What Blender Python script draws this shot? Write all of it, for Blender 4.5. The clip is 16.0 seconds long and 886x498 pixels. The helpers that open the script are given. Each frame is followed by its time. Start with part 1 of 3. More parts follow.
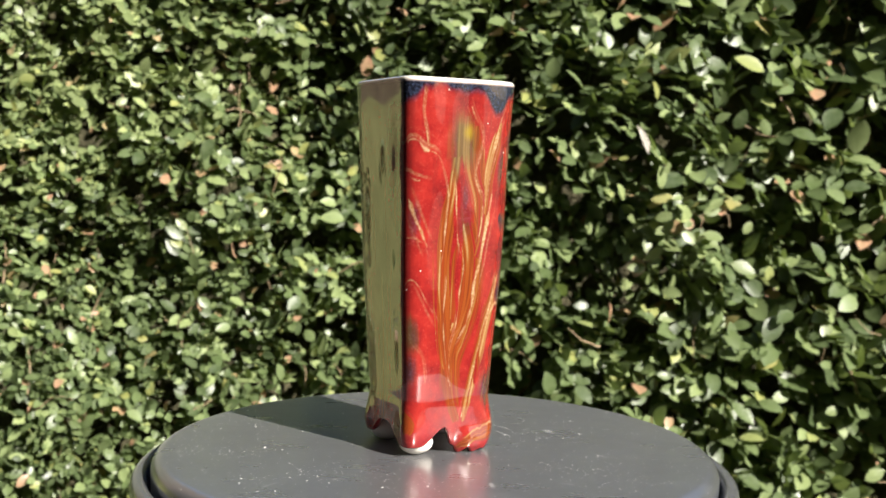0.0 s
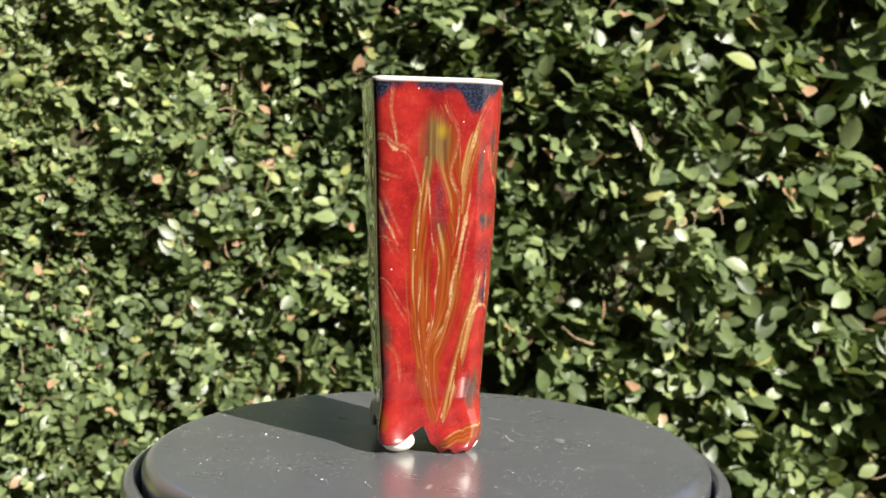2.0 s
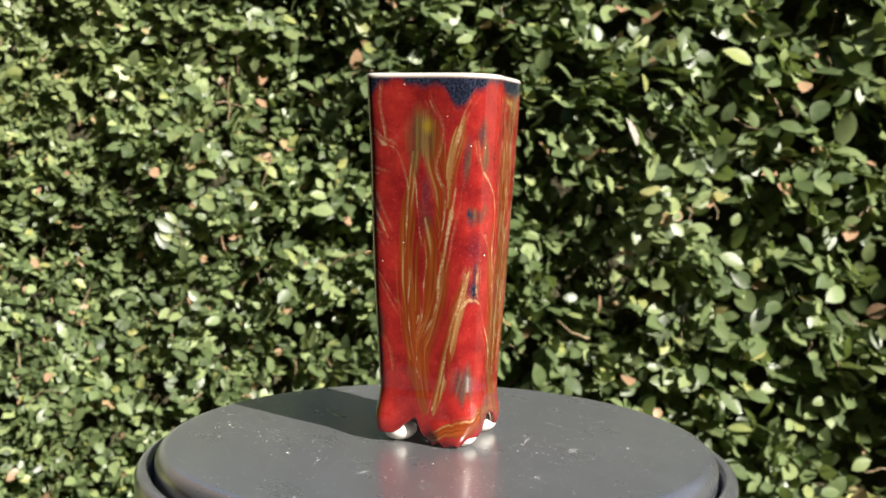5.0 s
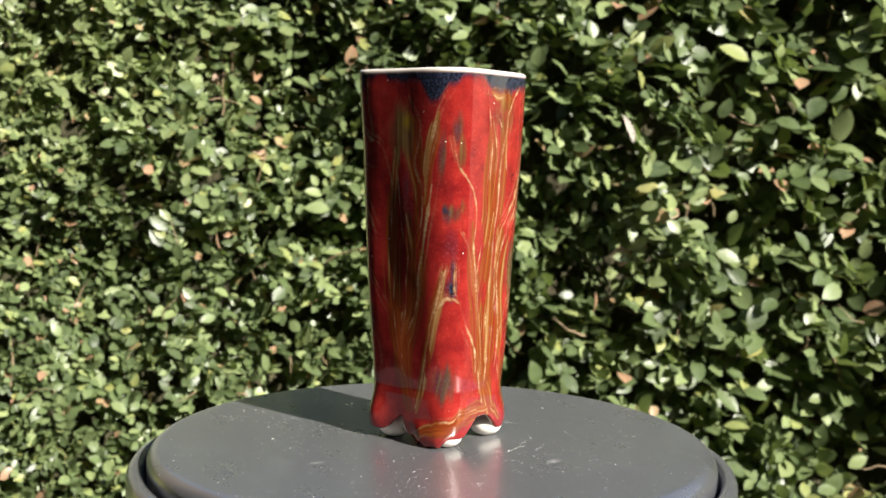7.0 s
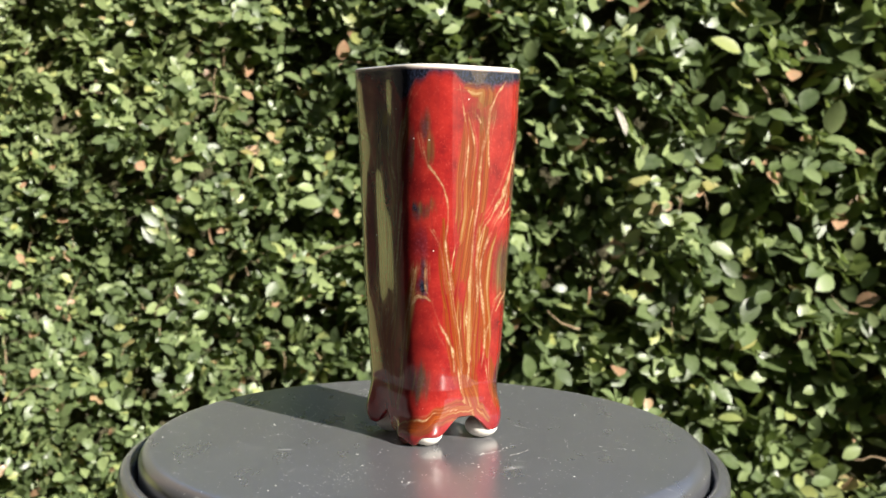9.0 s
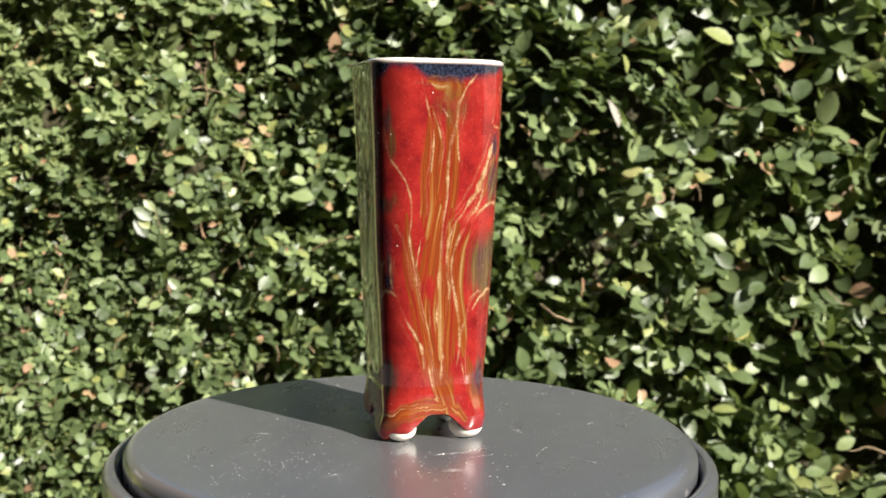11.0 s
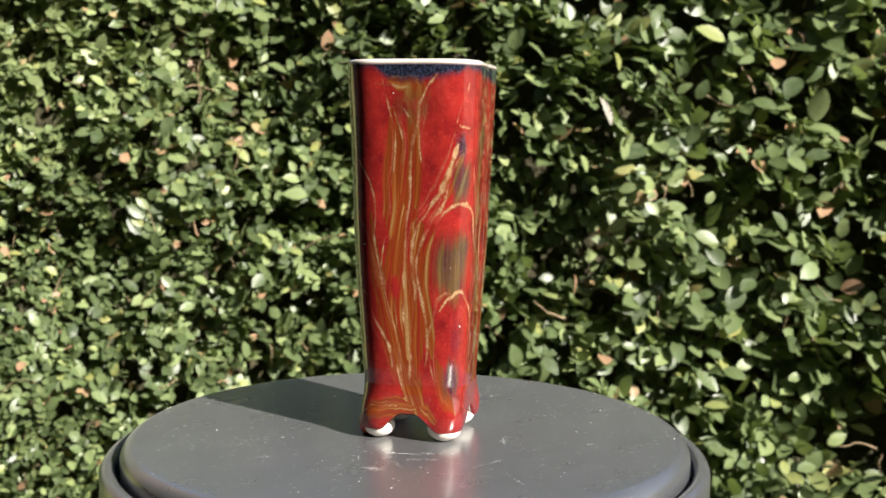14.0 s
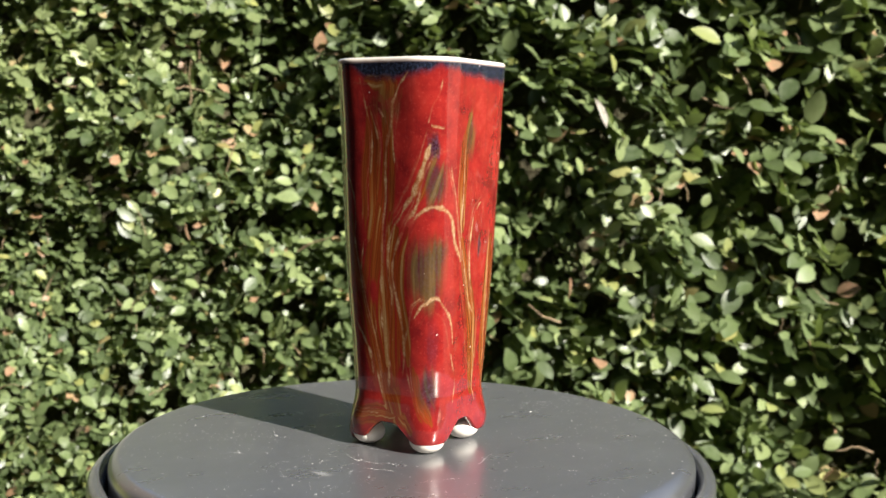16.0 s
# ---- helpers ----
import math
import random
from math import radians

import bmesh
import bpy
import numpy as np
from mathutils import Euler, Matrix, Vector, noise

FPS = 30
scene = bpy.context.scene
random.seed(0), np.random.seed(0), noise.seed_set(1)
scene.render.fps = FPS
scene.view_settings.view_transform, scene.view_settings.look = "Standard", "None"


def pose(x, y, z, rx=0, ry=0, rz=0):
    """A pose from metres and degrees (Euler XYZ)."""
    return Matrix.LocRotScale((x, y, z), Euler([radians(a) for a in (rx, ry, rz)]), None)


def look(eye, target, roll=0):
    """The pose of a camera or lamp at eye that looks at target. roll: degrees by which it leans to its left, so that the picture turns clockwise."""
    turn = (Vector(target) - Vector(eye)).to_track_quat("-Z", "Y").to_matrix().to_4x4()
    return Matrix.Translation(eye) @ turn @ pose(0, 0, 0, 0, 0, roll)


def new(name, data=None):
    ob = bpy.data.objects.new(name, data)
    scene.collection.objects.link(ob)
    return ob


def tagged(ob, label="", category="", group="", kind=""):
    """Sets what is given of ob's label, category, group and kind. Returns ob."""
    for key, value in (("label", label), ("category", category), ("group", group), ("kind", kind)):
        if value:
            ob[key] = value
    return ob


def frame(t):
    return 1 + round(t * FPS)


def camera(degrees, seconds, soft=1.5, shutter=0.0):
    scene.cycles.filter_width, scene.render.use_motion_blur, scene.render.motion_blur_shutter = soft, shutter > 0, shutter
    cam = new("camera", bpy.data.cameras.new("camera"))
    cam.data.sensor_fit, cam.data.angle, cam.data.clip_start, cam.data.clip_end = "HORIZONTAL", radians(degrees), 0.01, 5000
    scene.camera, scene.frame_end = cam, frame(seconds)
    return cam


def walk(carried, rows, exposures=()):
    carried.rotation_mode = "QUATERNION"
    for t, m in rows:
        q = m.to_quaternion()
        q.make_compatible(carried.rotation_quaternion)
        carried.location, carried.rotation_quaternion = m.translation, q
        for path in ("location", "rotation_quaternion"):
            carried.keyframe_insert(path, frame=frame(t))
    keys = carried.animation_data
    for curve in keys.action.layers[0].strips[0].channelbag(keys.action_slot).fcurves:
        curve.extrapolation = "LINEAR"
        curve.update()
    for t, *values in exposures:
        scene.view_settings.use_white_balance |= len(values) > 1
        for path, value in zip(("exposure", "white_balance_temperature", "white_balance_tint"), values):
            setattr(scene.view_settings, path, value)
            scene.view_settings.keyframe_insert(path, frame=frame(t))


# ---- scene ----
cam = camera(42.88, 16.0)
cam.data.dof.use_dof = True
cam.data.dof.focus_distance = 0.385
cam.data.dof.aperture_fstop = 29.0


def aim(x, y, z, pitch, roll, yaw):
    """A camera pose that looks along +y, turned by yaw, pitch and roll in degrees."""
    return pose(x, y, z, 0, 0, yaw) @ pose(0, 0, 0, pitch) @ pose(0, 0, 0, 0, roll, 0) @ pose(0, 0, 0, 90)


walk(cam, [
    (0, aim(0.0088, -0.3925, 0.0999, -4.42, -1.39, 1.16)),
    (0.5, aim(0.0084, -0.3909, 0.0995, -4.42, -1.19, 1.05)),
    (1, aim(0.0077, -0.3915, 0.0997, -4.47, -1.19, 0.94)),
    (1.5, aim(0.0099, -0.3913, 0.1001, -4.49, -1.12, 0.93)),
    (2, aim(0.0100, -0.3918, 0.1004, -4.52, -1.11, 0.87)),
    (2.5, aim(0.0092, -0.3972, 0.1006, -4.55, -1.16, 0.80)),
    (3, aim(0.0052, -0.4001, 0.1007, -4.59, -1.26, 0.63)),
    (3.5, aim(0.0027, -0.3993, 0.1007, -4.64, -1.33, 0.50)),
    (4, aim(0.0042, -0.3984, 0.1010, -4.71, -1.30, 0.49)),
    (6.5, aim(0.0004, -0.3904, 0.1000, -4.91, -1.31, 0.11)),
    (7, aim(0.0028, -0.3902, 0.1003, -4.95, -1.26, 0.12)),
    (7.5, aim(0.0034, -0.3903, 0.1005, -4.99, -1.19, 0.09)),
    (8, aim(0.0039, -0.3889, 0.1011, -5.08, -1.08, 0.04)),
    (8.5, aim(0.0037, -0.3879, 0.1015, -5.19, -0.97, -0.07)),
    (9, aim(0.0038, -0.3890, 0.1017, -5.30, -0.89, -0.18)),
    (11.5, aim(0.0078, -0.3862, 0.1030, -5.81, -0.60, -0.40)),
    (12, aim(0.0068, -0.3876, 0.1034, -5.90, -0.59, -0.48)),
    (12.5, aim(0.0070, -0.3873, 0.1039, -6.00, -0.54, -0.56)),
    (13, aim(0.0076, -0.3896, 0.1039, -6.00, -0.56, -0.61)),
    (13.5, aim(0.0071, -0.3900, 0.1038, -5.96, -0.61, -0.69)),
    (14, aim(0.0067, -0.3894, 0.1040, -5.90, -0.59, -0.76)),
    (14.5, aim(0.0065, -0.3856, 0.1044, -5.86, -0.60, -0.85)),
    (15, aim(0.0076, -0.3818, 0.1039, -5.81, -0.56, -0.88)),
    (15.5, aim(0.0063, -0.3808, 0.1035, -5.79, -0.56, -1.01)),
    (16, aim(0.0048, -0.3787, 0.1032, -5.75, -0.59, -1.17)),
])

# ---- light ----
SUN_AZ, SUN_EL = -42.0, 33.0
sun_way = Vector((math.cos(radians(SUN_AZ)) * math.cos(radians(SUN_EL)),
                  math.sin(radians(SUN_AZ)) * math.cos(radians(SUN_EL)), math.sin(radians(SUN_EL))))
sun_data = bpy.data.lights.new("sun", "SUN")
sun_data.energy, sun_data.angle, sun_data.color = 5.9, radians(0.53), (1.0, 0.95, 0.86)
sun = new("sun", sun_data)
sun.matrix_world = look(sun_way * 20, (0, 0, 0))

world = bpy.data.worlds.new("sky")
scene.world = world
world.use_nodes = True
sky = world.node_tree.nodes.new("ShaderNodeTexSky")
sky.sky_type, sky.sun_disc = "NISHITA", False
sky.sun_elevation, sky.sun_rotation = radians(SUN_EL), radians(90 - SUN_AZ)
back = world.node_tree.nodes["Background"]
back.inputs["Strength"].default_value = 0.10
world.node_tree.links.new(sky.outputs[0], back.inputs[0])
scene.view_settings.exposure = 1.02


# ---- materials ----
class Nodes:
    """A short way to write a node material."""

    def __init__(self, name):
        self.mat = bpy.data.materials.new(name)
        self.mat.use_nodes = True
        self.tree = self.mat.node_tree
        self.bsdf = self.tree.nodes["Principled BSDF"]
        self.out = self.tree.nodes["Material Output"]

    def plug(self, socket, value):
        if isinstance(value, bpy.types.NodeSocket):
            self.tree.links.new(value, socket)
        else:
            socket.default_value = value

    def coords(self, kind="Object"):
        return self.add("ShaderNodeTexCoord").outputs[kind]

    def add(self, kind, **inputs):
        n = self.tree.nodes.new(kind)
        for key, value in inputs.items():
            self.plug(n.inputs[key], value)
        return n

    def noise(self, vec, scale, detail=4.0, rough=0.55):
        n = self.add("ShaderNodeTexNoise", Vector=vec, Scale=scale, Detail=detail, Roughness=rough)
        return n.outputs["Fac"]

    def stretch(self, vec, x, y, z):
        n = self.add("ShaderNodeMapping", Vector=vec)
        n.inputs["Scale"].default_value = (x, y, z)
        return n.outputs[0]

    def ramp(self, fac, *stops):
        n = self.add("ShaderNodeValToRGB", Fac=fac)
        el = n.color_ramp.elements
        while len(el) < len(stops):
            el.new(0.5)
        for e, (p, c) in zip(el, stops):
            e.position = p
            e.color = (*c, 1) if len(c) == 3 else c
        return n.outputs[0]

    def span(self, value, lo, hi, a=0.0, b=1.0):
        n = self.add("ShaderNodeMapRange", Value=value)
        for key, v in zip(("From Min", "From Max", "To Min", "To Max"), (lo, hi, a, b)):
            n.inputs[key].default_value = v
        return n.outputs[0]

    def mix(self, fac, a, b):
        n = self.tree.nodes.new("ShaderNodeMix")
        n.data_type = "RGBA"
        self.plug(n.inputs[0], fac)
        self.plug(n.inputs[6], (*a, 1) if isinstance(a, tuple) else a)
        self.plug(n.inputs[7], (*b, 1) if isinstance(b, tuple) else b)
        return n.outputs[2]

    def math(self, op, a, b=0.0):
        n = self.tree.nodes.new("ShaderNodeMath")
        n.operation = op
        self.plug(n.inputs[0], a)
        self.plug(n.inputs[1], b)
        return n.outputs[0]

    def attr(self, name):
        n = self.tree.nodes.new("ShaderNodeAttribute")
        n.attribute_name = name
        return n.outputs["Fac"]

    def bump(self, height, strength, distance):
        n = self.add("ShaderNodeBump", Height=height, Strength=strength, Distance=distance)
        self.plug(self.bsdf.inputs["Normal"], n.outputs[0])

    def done(self, colour=None, rough=None, **more):
        if colour is not None:
            self.plug(self.bsdf.inputs["Base Color"], (*colour, 1) if isinstance(colour, tuple) else colour)
        if rough is not None:
            self.plug(self.bsdf.inputs["Roughness"], rough)
        for key, value in more.items():
            self.plug(self.bsdf.inputs[key.replace("_", " ")], value)
        return self.mat


def glaze_material():
    """Red drip glaze; the runs of ochre, cream, olive and blue lie in mesh attributes."""
    n = Nodes("red_drip_glaze")
    at = n.coords()
    cloud = n.noise(at, 110, 6, 0.65)
    fine = n.noise(at, 1100, 3)
    thread = n.attr("thread")
    red = n.ramp(cloud, (0.28, (0.12, 0.007, 0.008)), (0.45, (0.205, 0.012, 0.011)), (0.60, (0.27, 0.018, 0.014)), (0.75, (0.31, 0.032, 0.024)))
    red = n.mix(n.span(fine, 0.58, 0.75, 0, 0.4), red, (0.40, 0.06, 0.045))
    red = n.mix(n.span(thread, 0.60, 0.80, 0, 0.35), red, (0.13, 0.012, 0.012))
    ochre = n.ramp(thread, (0.25, (0.17, 0.012, 0.009)), (0.39, (0.20, 0.034, 0.008)), (0.50, (0.14, 0.026, 0.007)), (0.60, (0.21, 0.044, 0.009)), (0.70, (0.21, 0.068, 0.016)), (0.80, (0.27, 0.14, 0.05)))
    olive = n.ramp(thread, (0.25, (0.030, 0.018, 0.014)), (0.45, (0.070, 0.044, 0.016)), (0.62, (0.10, 0.068, 0.018)), (0.8, (0.17, 0.11, 0.035)))
    blue = n.mix(n.span(fine, 0.4, 0.65), (0.008, 0.009, 0.016), (0.026, 0.033, 0.060))
    cream = n.mix(n.span(fine, 0.35, 0.65), (0.27, 0.12, 0.045), (0.44, 0.30, 0.17))
    c = n.mix(n.attr("ochre"), red, ochre)
    c = n.mix(n.attr("olive"), c, olive)
    c = n.mix(n.attr("blue"), c, blue)
    c = n.mix(n.attr("cream"), c, cream)
    c = n.mix(n.attr("yellow"), c, (0.30, 0.20, 0.01))
    c = n.mix(n.attr("bare"), c, (0.72, 0.66, 0.58))
    dots = n.add("ShaderNodeTexVoronoi", Vector=at, Scale=260.0)
    pick = n.add("ShaderNodeSeparateColor", Color=dots.outputs["Color"])
    c = n.mix(n.math("MULTIPLY", n.span(dots.outputs["Distance"], 0.04, 0.08, 1, 0), n.span(pick.outputs[0], 0.86, 0.88)), c, (0.70, 0.62, 0.55))
    runs = n.noise(n.stretch(at, 1, 1, 0.12), 190, 2)
    n.bump(n.math("ADD", n.noise(at, 55, 3), n.math("MULTIPLY", runs, 0.35)), 0.16, 0.002)
    return n.done(c, n.span(cloud, 0.3, 0.7, 0.15, 0.20), Specular_IOR_Level=0.30, Coat_Weight=1.0, Coat_Roughness=0.02, Coat_IOR=1.6, IOR=1.5)


def porcelain_material():
    n = Nodes("bare_porcelain")
    at = n.coords()
    c = n.mix(n.noise(at, 160, 5), (0.70, 0.64, 0.56), (0.84, 0.80, 0.73))
    n.bump(n.noise(at, 700, 3), 0.15, 0.0005)
    return n.done(c, 0.42)


def plastic_material(name, dusty):
    n = Nodes(name)
    at = n.coords()
    base = n.mix(n.noise(at, 45, 5), (0.054, 0.054, 0.059), (0.072, 0.072, 0.078))
    smear = n.noise(n.stretch(at, 1, 2.5, 1), 26, 6, 0.65)
    if dusty:
        cell = n.add("ShaderNodeTexVoronoi", Vector=at, Scale=430.0)
        speck = n.math("MULTIPLY", n.span(cell.outputs["Distance"], 0.07, 0.15, 1, 0),
                       n.span(n.noise(at, 30, 4, 0.7), 0.38, 0.62))
        sep = n.add("ShaderNodeSeparateColor", Color=cell.outputs["Color"])
        speck = n.math("MULTIPLY", speck, n.span(sep.outputs[0], 0.45, 0.9))
        warp = n.add("ShaderNodeTexNoise", Vector=at, Scale=16.0, Detail=2.0)
        hair = n.add("ShaderNodeTexVoronoi", Vector=n.mix(0.02, at, warp.outputs["Color"]), Scale=26.0)
        hair.feature = "DISTANCE_TO_EDGE"
        line = n.math("MULTIPLY", n.span(hair.outputs["Distance"], 0.004, 0.016, 1, 0), n.span(n.noise(at, 55, 3), 0.60, 0.72))
        base = n.mix(n.math("MULTIPLY", n.span(smear, 0.52, 0.8), 0.09), base, (0.30, 0.29, 0.28))
        base = n.mix(n.math("MULTIPLY", line, 0.5), base, (0.55, 0.54, 0.52))
        base = n.mix(speck, base, (0.75, 0.73, 0.70))
    n.bump(n.noise(at, 1500, 2), 0.08, 0.0003)
    lo, hi = (0.25, 0.36) if dusty else (0.16, 0.26)
    return n.done(base, n.span(smear, 0.3, 0.75, lo, hi), Specular_IOR_Level=1.0, Sheen_Weight=0.10, Sheen_Roughness=0.45, Coat_Weight=0.8 if dusty else 0.4, Coat_Roughness=0.20)


def leaf_material(name="hedge_leaf", pale=0.0):
    n = Nodes(name)
    at = n.coords()
    isl = n.tree.nodes.new("ShaderNodeNewGeometry").outputs["Random Per Island"]
    rnd = n.tree.nodes.new("ShaderNodeObjectInfo").outputs["Random"]
    r = n.math("FRACT", n.math("ADD", isl, n.math("MULTIPLY", rnd, 7.31)))
    tone = n.ramp(r, (0.0, (0.040, 0.062, 0.024)), (0.40, (0.094, 0.134, 0.048)), (0.75, (0.180, 0.234, 0.096)),
                  (0.90, (0.286, 0.350, 0.144)), (0.955, (0.319, 0.330, 0.096)), (0.975, (0.440, 0.250, 0.156)))
    c = n.mix(n.span(n.noise(at, 130, 4), 0.35, 0.7, 0, 0.35), tone, (0.187, 0.220, 0.120))
    c = n.mix(pale, c, (0.40, 0.46, 0.20))
    n.bump(n.noise(at, 420, 3), 0.25, 0.0015)
    n.done(c, n.span(n.noise(at, 70, 2), 0.3, 0.7, 0.30, 0.45), Specular_IOR_Level=0.5)
    t = n.add("ShaderNodeBsdfTranslucent", Color=n.mix(0.6, c, (0.22, 0.30, 0.05)))
    m = n.add("ShaderNodeMixShader", Fac=0.28)
    n.tree.links.new(n.bsdf.outputs[0], m.inputs[1])
    n.tree.links.new(t.outputs[0], m.inputs[2])
    n.tree.links.new(m.outputs[0], n.out.inputs[0])
    return n.mat


def twig_material():
    n = Nodes("twig_bark")
    at = n.coords()
    return n.done(n.mix(n.noise(at, 200, 5), (0.14, 0.09, 0.05), (0.42, 0.31, 0.19)), 0.8)


def earth_material(name, a, b, scale, rough=0.95):
    n = Nodes(name)
    at = n.coords()
    c = n.mix(n.noise(at, scale, 6), a, b)
    c = n.mix(n.span(n.noise(at, scale * 9, 4), 0.4, 0.7, 0, 0.4), c, tuple(v * 0.6 for v in a))
    n.bump(n.noise(at, scale * 6, 5), 0.5, 0.03)
    return n.done(c, rough)


GLAZE, PORCELAIN = glaze_material(), porcelain_material()
PLATE, BASE = plastic_material("dusty_black_plastic", True), plastic_material("black_plastic", False)
LEAF, TWIG = leaf_material(), twig_material()
# paler leaf for the young tuft and for leaves paled as if better lit
YOUNG_AND_LIT, BLEACHED = leaf_material("young_and_lit_leaf", 0.3), earth_material("bleached_leaf", (0.36, 0.33, 0.27), (0.50, 0.47, 0.41), 90.0)
DUST = earth_material("white_dust", (0.62, 0.60, 0.57), (0.80, 0.78, 0.75), 900.0)
SOIL = earth_material("dry_lawn", (0.075, 0.075, 0.030), (0.12, 0.12, 0.05), 3.0)
# dark tones stand in for shade deep between the leaves
HEDGE_SHADE = earth_material("hedge_shade", (0.040, 0.042, 0.018), (0.085, 0.070, 0.036), 14.0)
# near black, so the added sky blockers reflect as dark
SKY_BLOCK = earth_material("sky_block_dark", (0.011, 0.009, 0.007), (0.017, 0.014, 0.011), 2.0)
# colours of the two added panels that the glaze mirrors
OLIVE_CARD = earth_material("olive_reflection_card", (0.33, 0.34, 0.13), (0.40, 0.41, 0.18), 2.0)
BROWN_CARD = earth_material("brown_reflection_card", (0.16, 0.11, 0.075), (0.24, 0.17, 0.12), 2.0)
WOOD = earth_material("weathered_wood", (0.16, 0.11, 0.07), (0.26, 0.19, 0.12), 8.0)


# ---- mesh helpers ----
def mesh_object(name, verts, faces, material, parent=None, label="", smooth=True):
    me = bpy.data.meshes.new(name)
    me.from_pydata([tuple(v) for v in verts], [], faces)
    me.materials.append(material)
    if smooth:
        me.polygons.foreach_set("use_smooth", [True] * len(me.polygons))
    me.update()
    ob = new(name, me)
    ob.parent = parent
    if label:
        ob["label"] = label
    return ob


def turned(profile, count=160):
    """Vertices and faces of a solid turned round z from (radius, height) pairs, bottom centre to top centre."""
    verts, faces = [], []
    for r, z in profile:
        verts += [(r * math.cos(math.tau * k / count), r * math.sin(math.tau * k / count), z) for k in range(count)]
    for j in range(len(profile) - 1):
        for k in range(count):
            k2 = (k + 1) % count
            faces.append((j * count + k, j * count + k2, (j + 1) * count + k2, (j + 1) * count + k))
    faces.append(tuple(reversed(range(count))))
    top = (len(profile) - 1) * count
    faces.append(tuple(range(top, top + count)))
    return verts, faces


def arc(cr, cz, r, a0, a1, steps=6):
    return [(cr + r * math.cos(radians(a0 + (a1 - a0) * i / steps)), cz + r * math.sin(radians(a0 + (a1 - a0) * i / steps)))
            for i in range(steps + 1)]


# ---- setting ----
GROUND = -0.95
ground = mesh_object("ground", [(-400, -400, GROUND), (400, -400, GROUND), (400, 400, GROUND), (-400, 400, GROUND)], [(0, 1, 2, 3)], SOIL, smooth=False)
tagged(ground, "dry olive garden lawn", "ground", kind="structure")


def block(name, x0, x1, y0, y1, z0, z1, material):
    v = [(x, y, z) for z in (z0, z1) for x, y in ((x0, y0), (x1, y0), (x1, y1), (x0, y1))]
    f = [(3, 2, 1, 0), (4, 5, 6, 7), (0, 1, 5, 4), (1, 2, 6, 5), (2, 3, 7, 6), (3, 0, 4, 7)]
    return mesh_object(name, v, f, material, smooth=False)


# unseen dark panels, added to keep sky light off the vase's shaded faces
wall = block("sky_block_south", -2.4, 2.2, -3.8, -3.6, GROUND, 5.5, SKY_BLOCK)
tagged(wall, "plain dark unseen panel added to block sky light", "wall", kind="structure")
wall = block("sky_block_southeast", 2.2, 6, -3.8, -3.6, GROUND, 3.0, SKY_BLOCK)
tagged(wall, "plain dark unseen panel added to block sky light", "wall", kind="structure")
wall = block("sky_block_west", -2.4, -2.2, -3.6, 1.3, GROUND, 5.5, SKY_BLOCK)
tagged(wall, "plain dark unseen panel added to block sky light", "wall", kind="structure")
# unseen olive and brown panels, added only to be mirrored in the vase
wall = block("reflection_card_low", -1.62, -0.92, 0.85, 0.97, GROUND, 0.14, OLIVE_CARD)
tagged(wall, "plain low sunlit olive panel, added unseen for the vase's reflection", "wall", kind="structure")
wall = block("reflection_card_far", -2.4, -0.92, 1.3, 1.4, GROUND, 3.0, BROWN_CARD)
tagged(wall, "plain brown panel, added unseen for the vase's reflection", "wall", kind="structure")


# ---- turntable ----
def turntable():
    base = new("turntable")
    base.location = (0, 0, 0)
    tagged(base, "round black plastic turntable with a dusty top plate", "turntable")
    prof = [(0.001, -0.050), (0.078, -0.050)] + arc(0.084, -0.044, 0.006, -90, 0) + [(0.092, -0.034)]
    prof += arc(0.1004, -0.0250, 0.004, -90, 0) + arc(0.1014, -0.0090, 0.0030, 0, 90) + [(0.0998, -0.0066), (0.0988, -0.0090), (0.0984, -0.0150), (0.0965, -0.0152), (0.001, -0.0152)]
    mesh_object("base", *turned(prof), BASE, base)
    prof = [(0.001, -0.0145), (0.0962, -0.0145), (0.0976, -0.0138)] + arc(0.0930, -0.0048, 0.0048, 0, 90, 10) + [(0.09, 0.0), (0.04, 0.0), (0.001, 0.0)]
    plate = mesh_object("plate", *turned(prof), PLATE, base, "black plastic plate with dust specks and fine scratches")
    return base, plate


turntable_base, plate = turntable()


def flake(rng, x, y, size, long=1.0, turn=0.0):
    """A tiny irregular flake that lies on the plate."""
    k = 7
    v = []
    for z, grow in ((0.0, 1.0), (size * 0.3, 0.7)):
        for i in range(k):
            a = math.tau * i / k
            r = size * grow * rng.uniform(0.65, 1.2)
            px, py = r * math.cos(a) * long, r * math.sin(a)
            v.append((x + px * math.cos(turn) - py * math.sin(turn), y + px * math.sin(turn) + py * math.cos(turn), z + 0.00002))
    return v, [tuple(range(k, 2 * k))] + [(i, (i + 1) % k, k + (i + 1) % k, k + i) for i in range(k)]


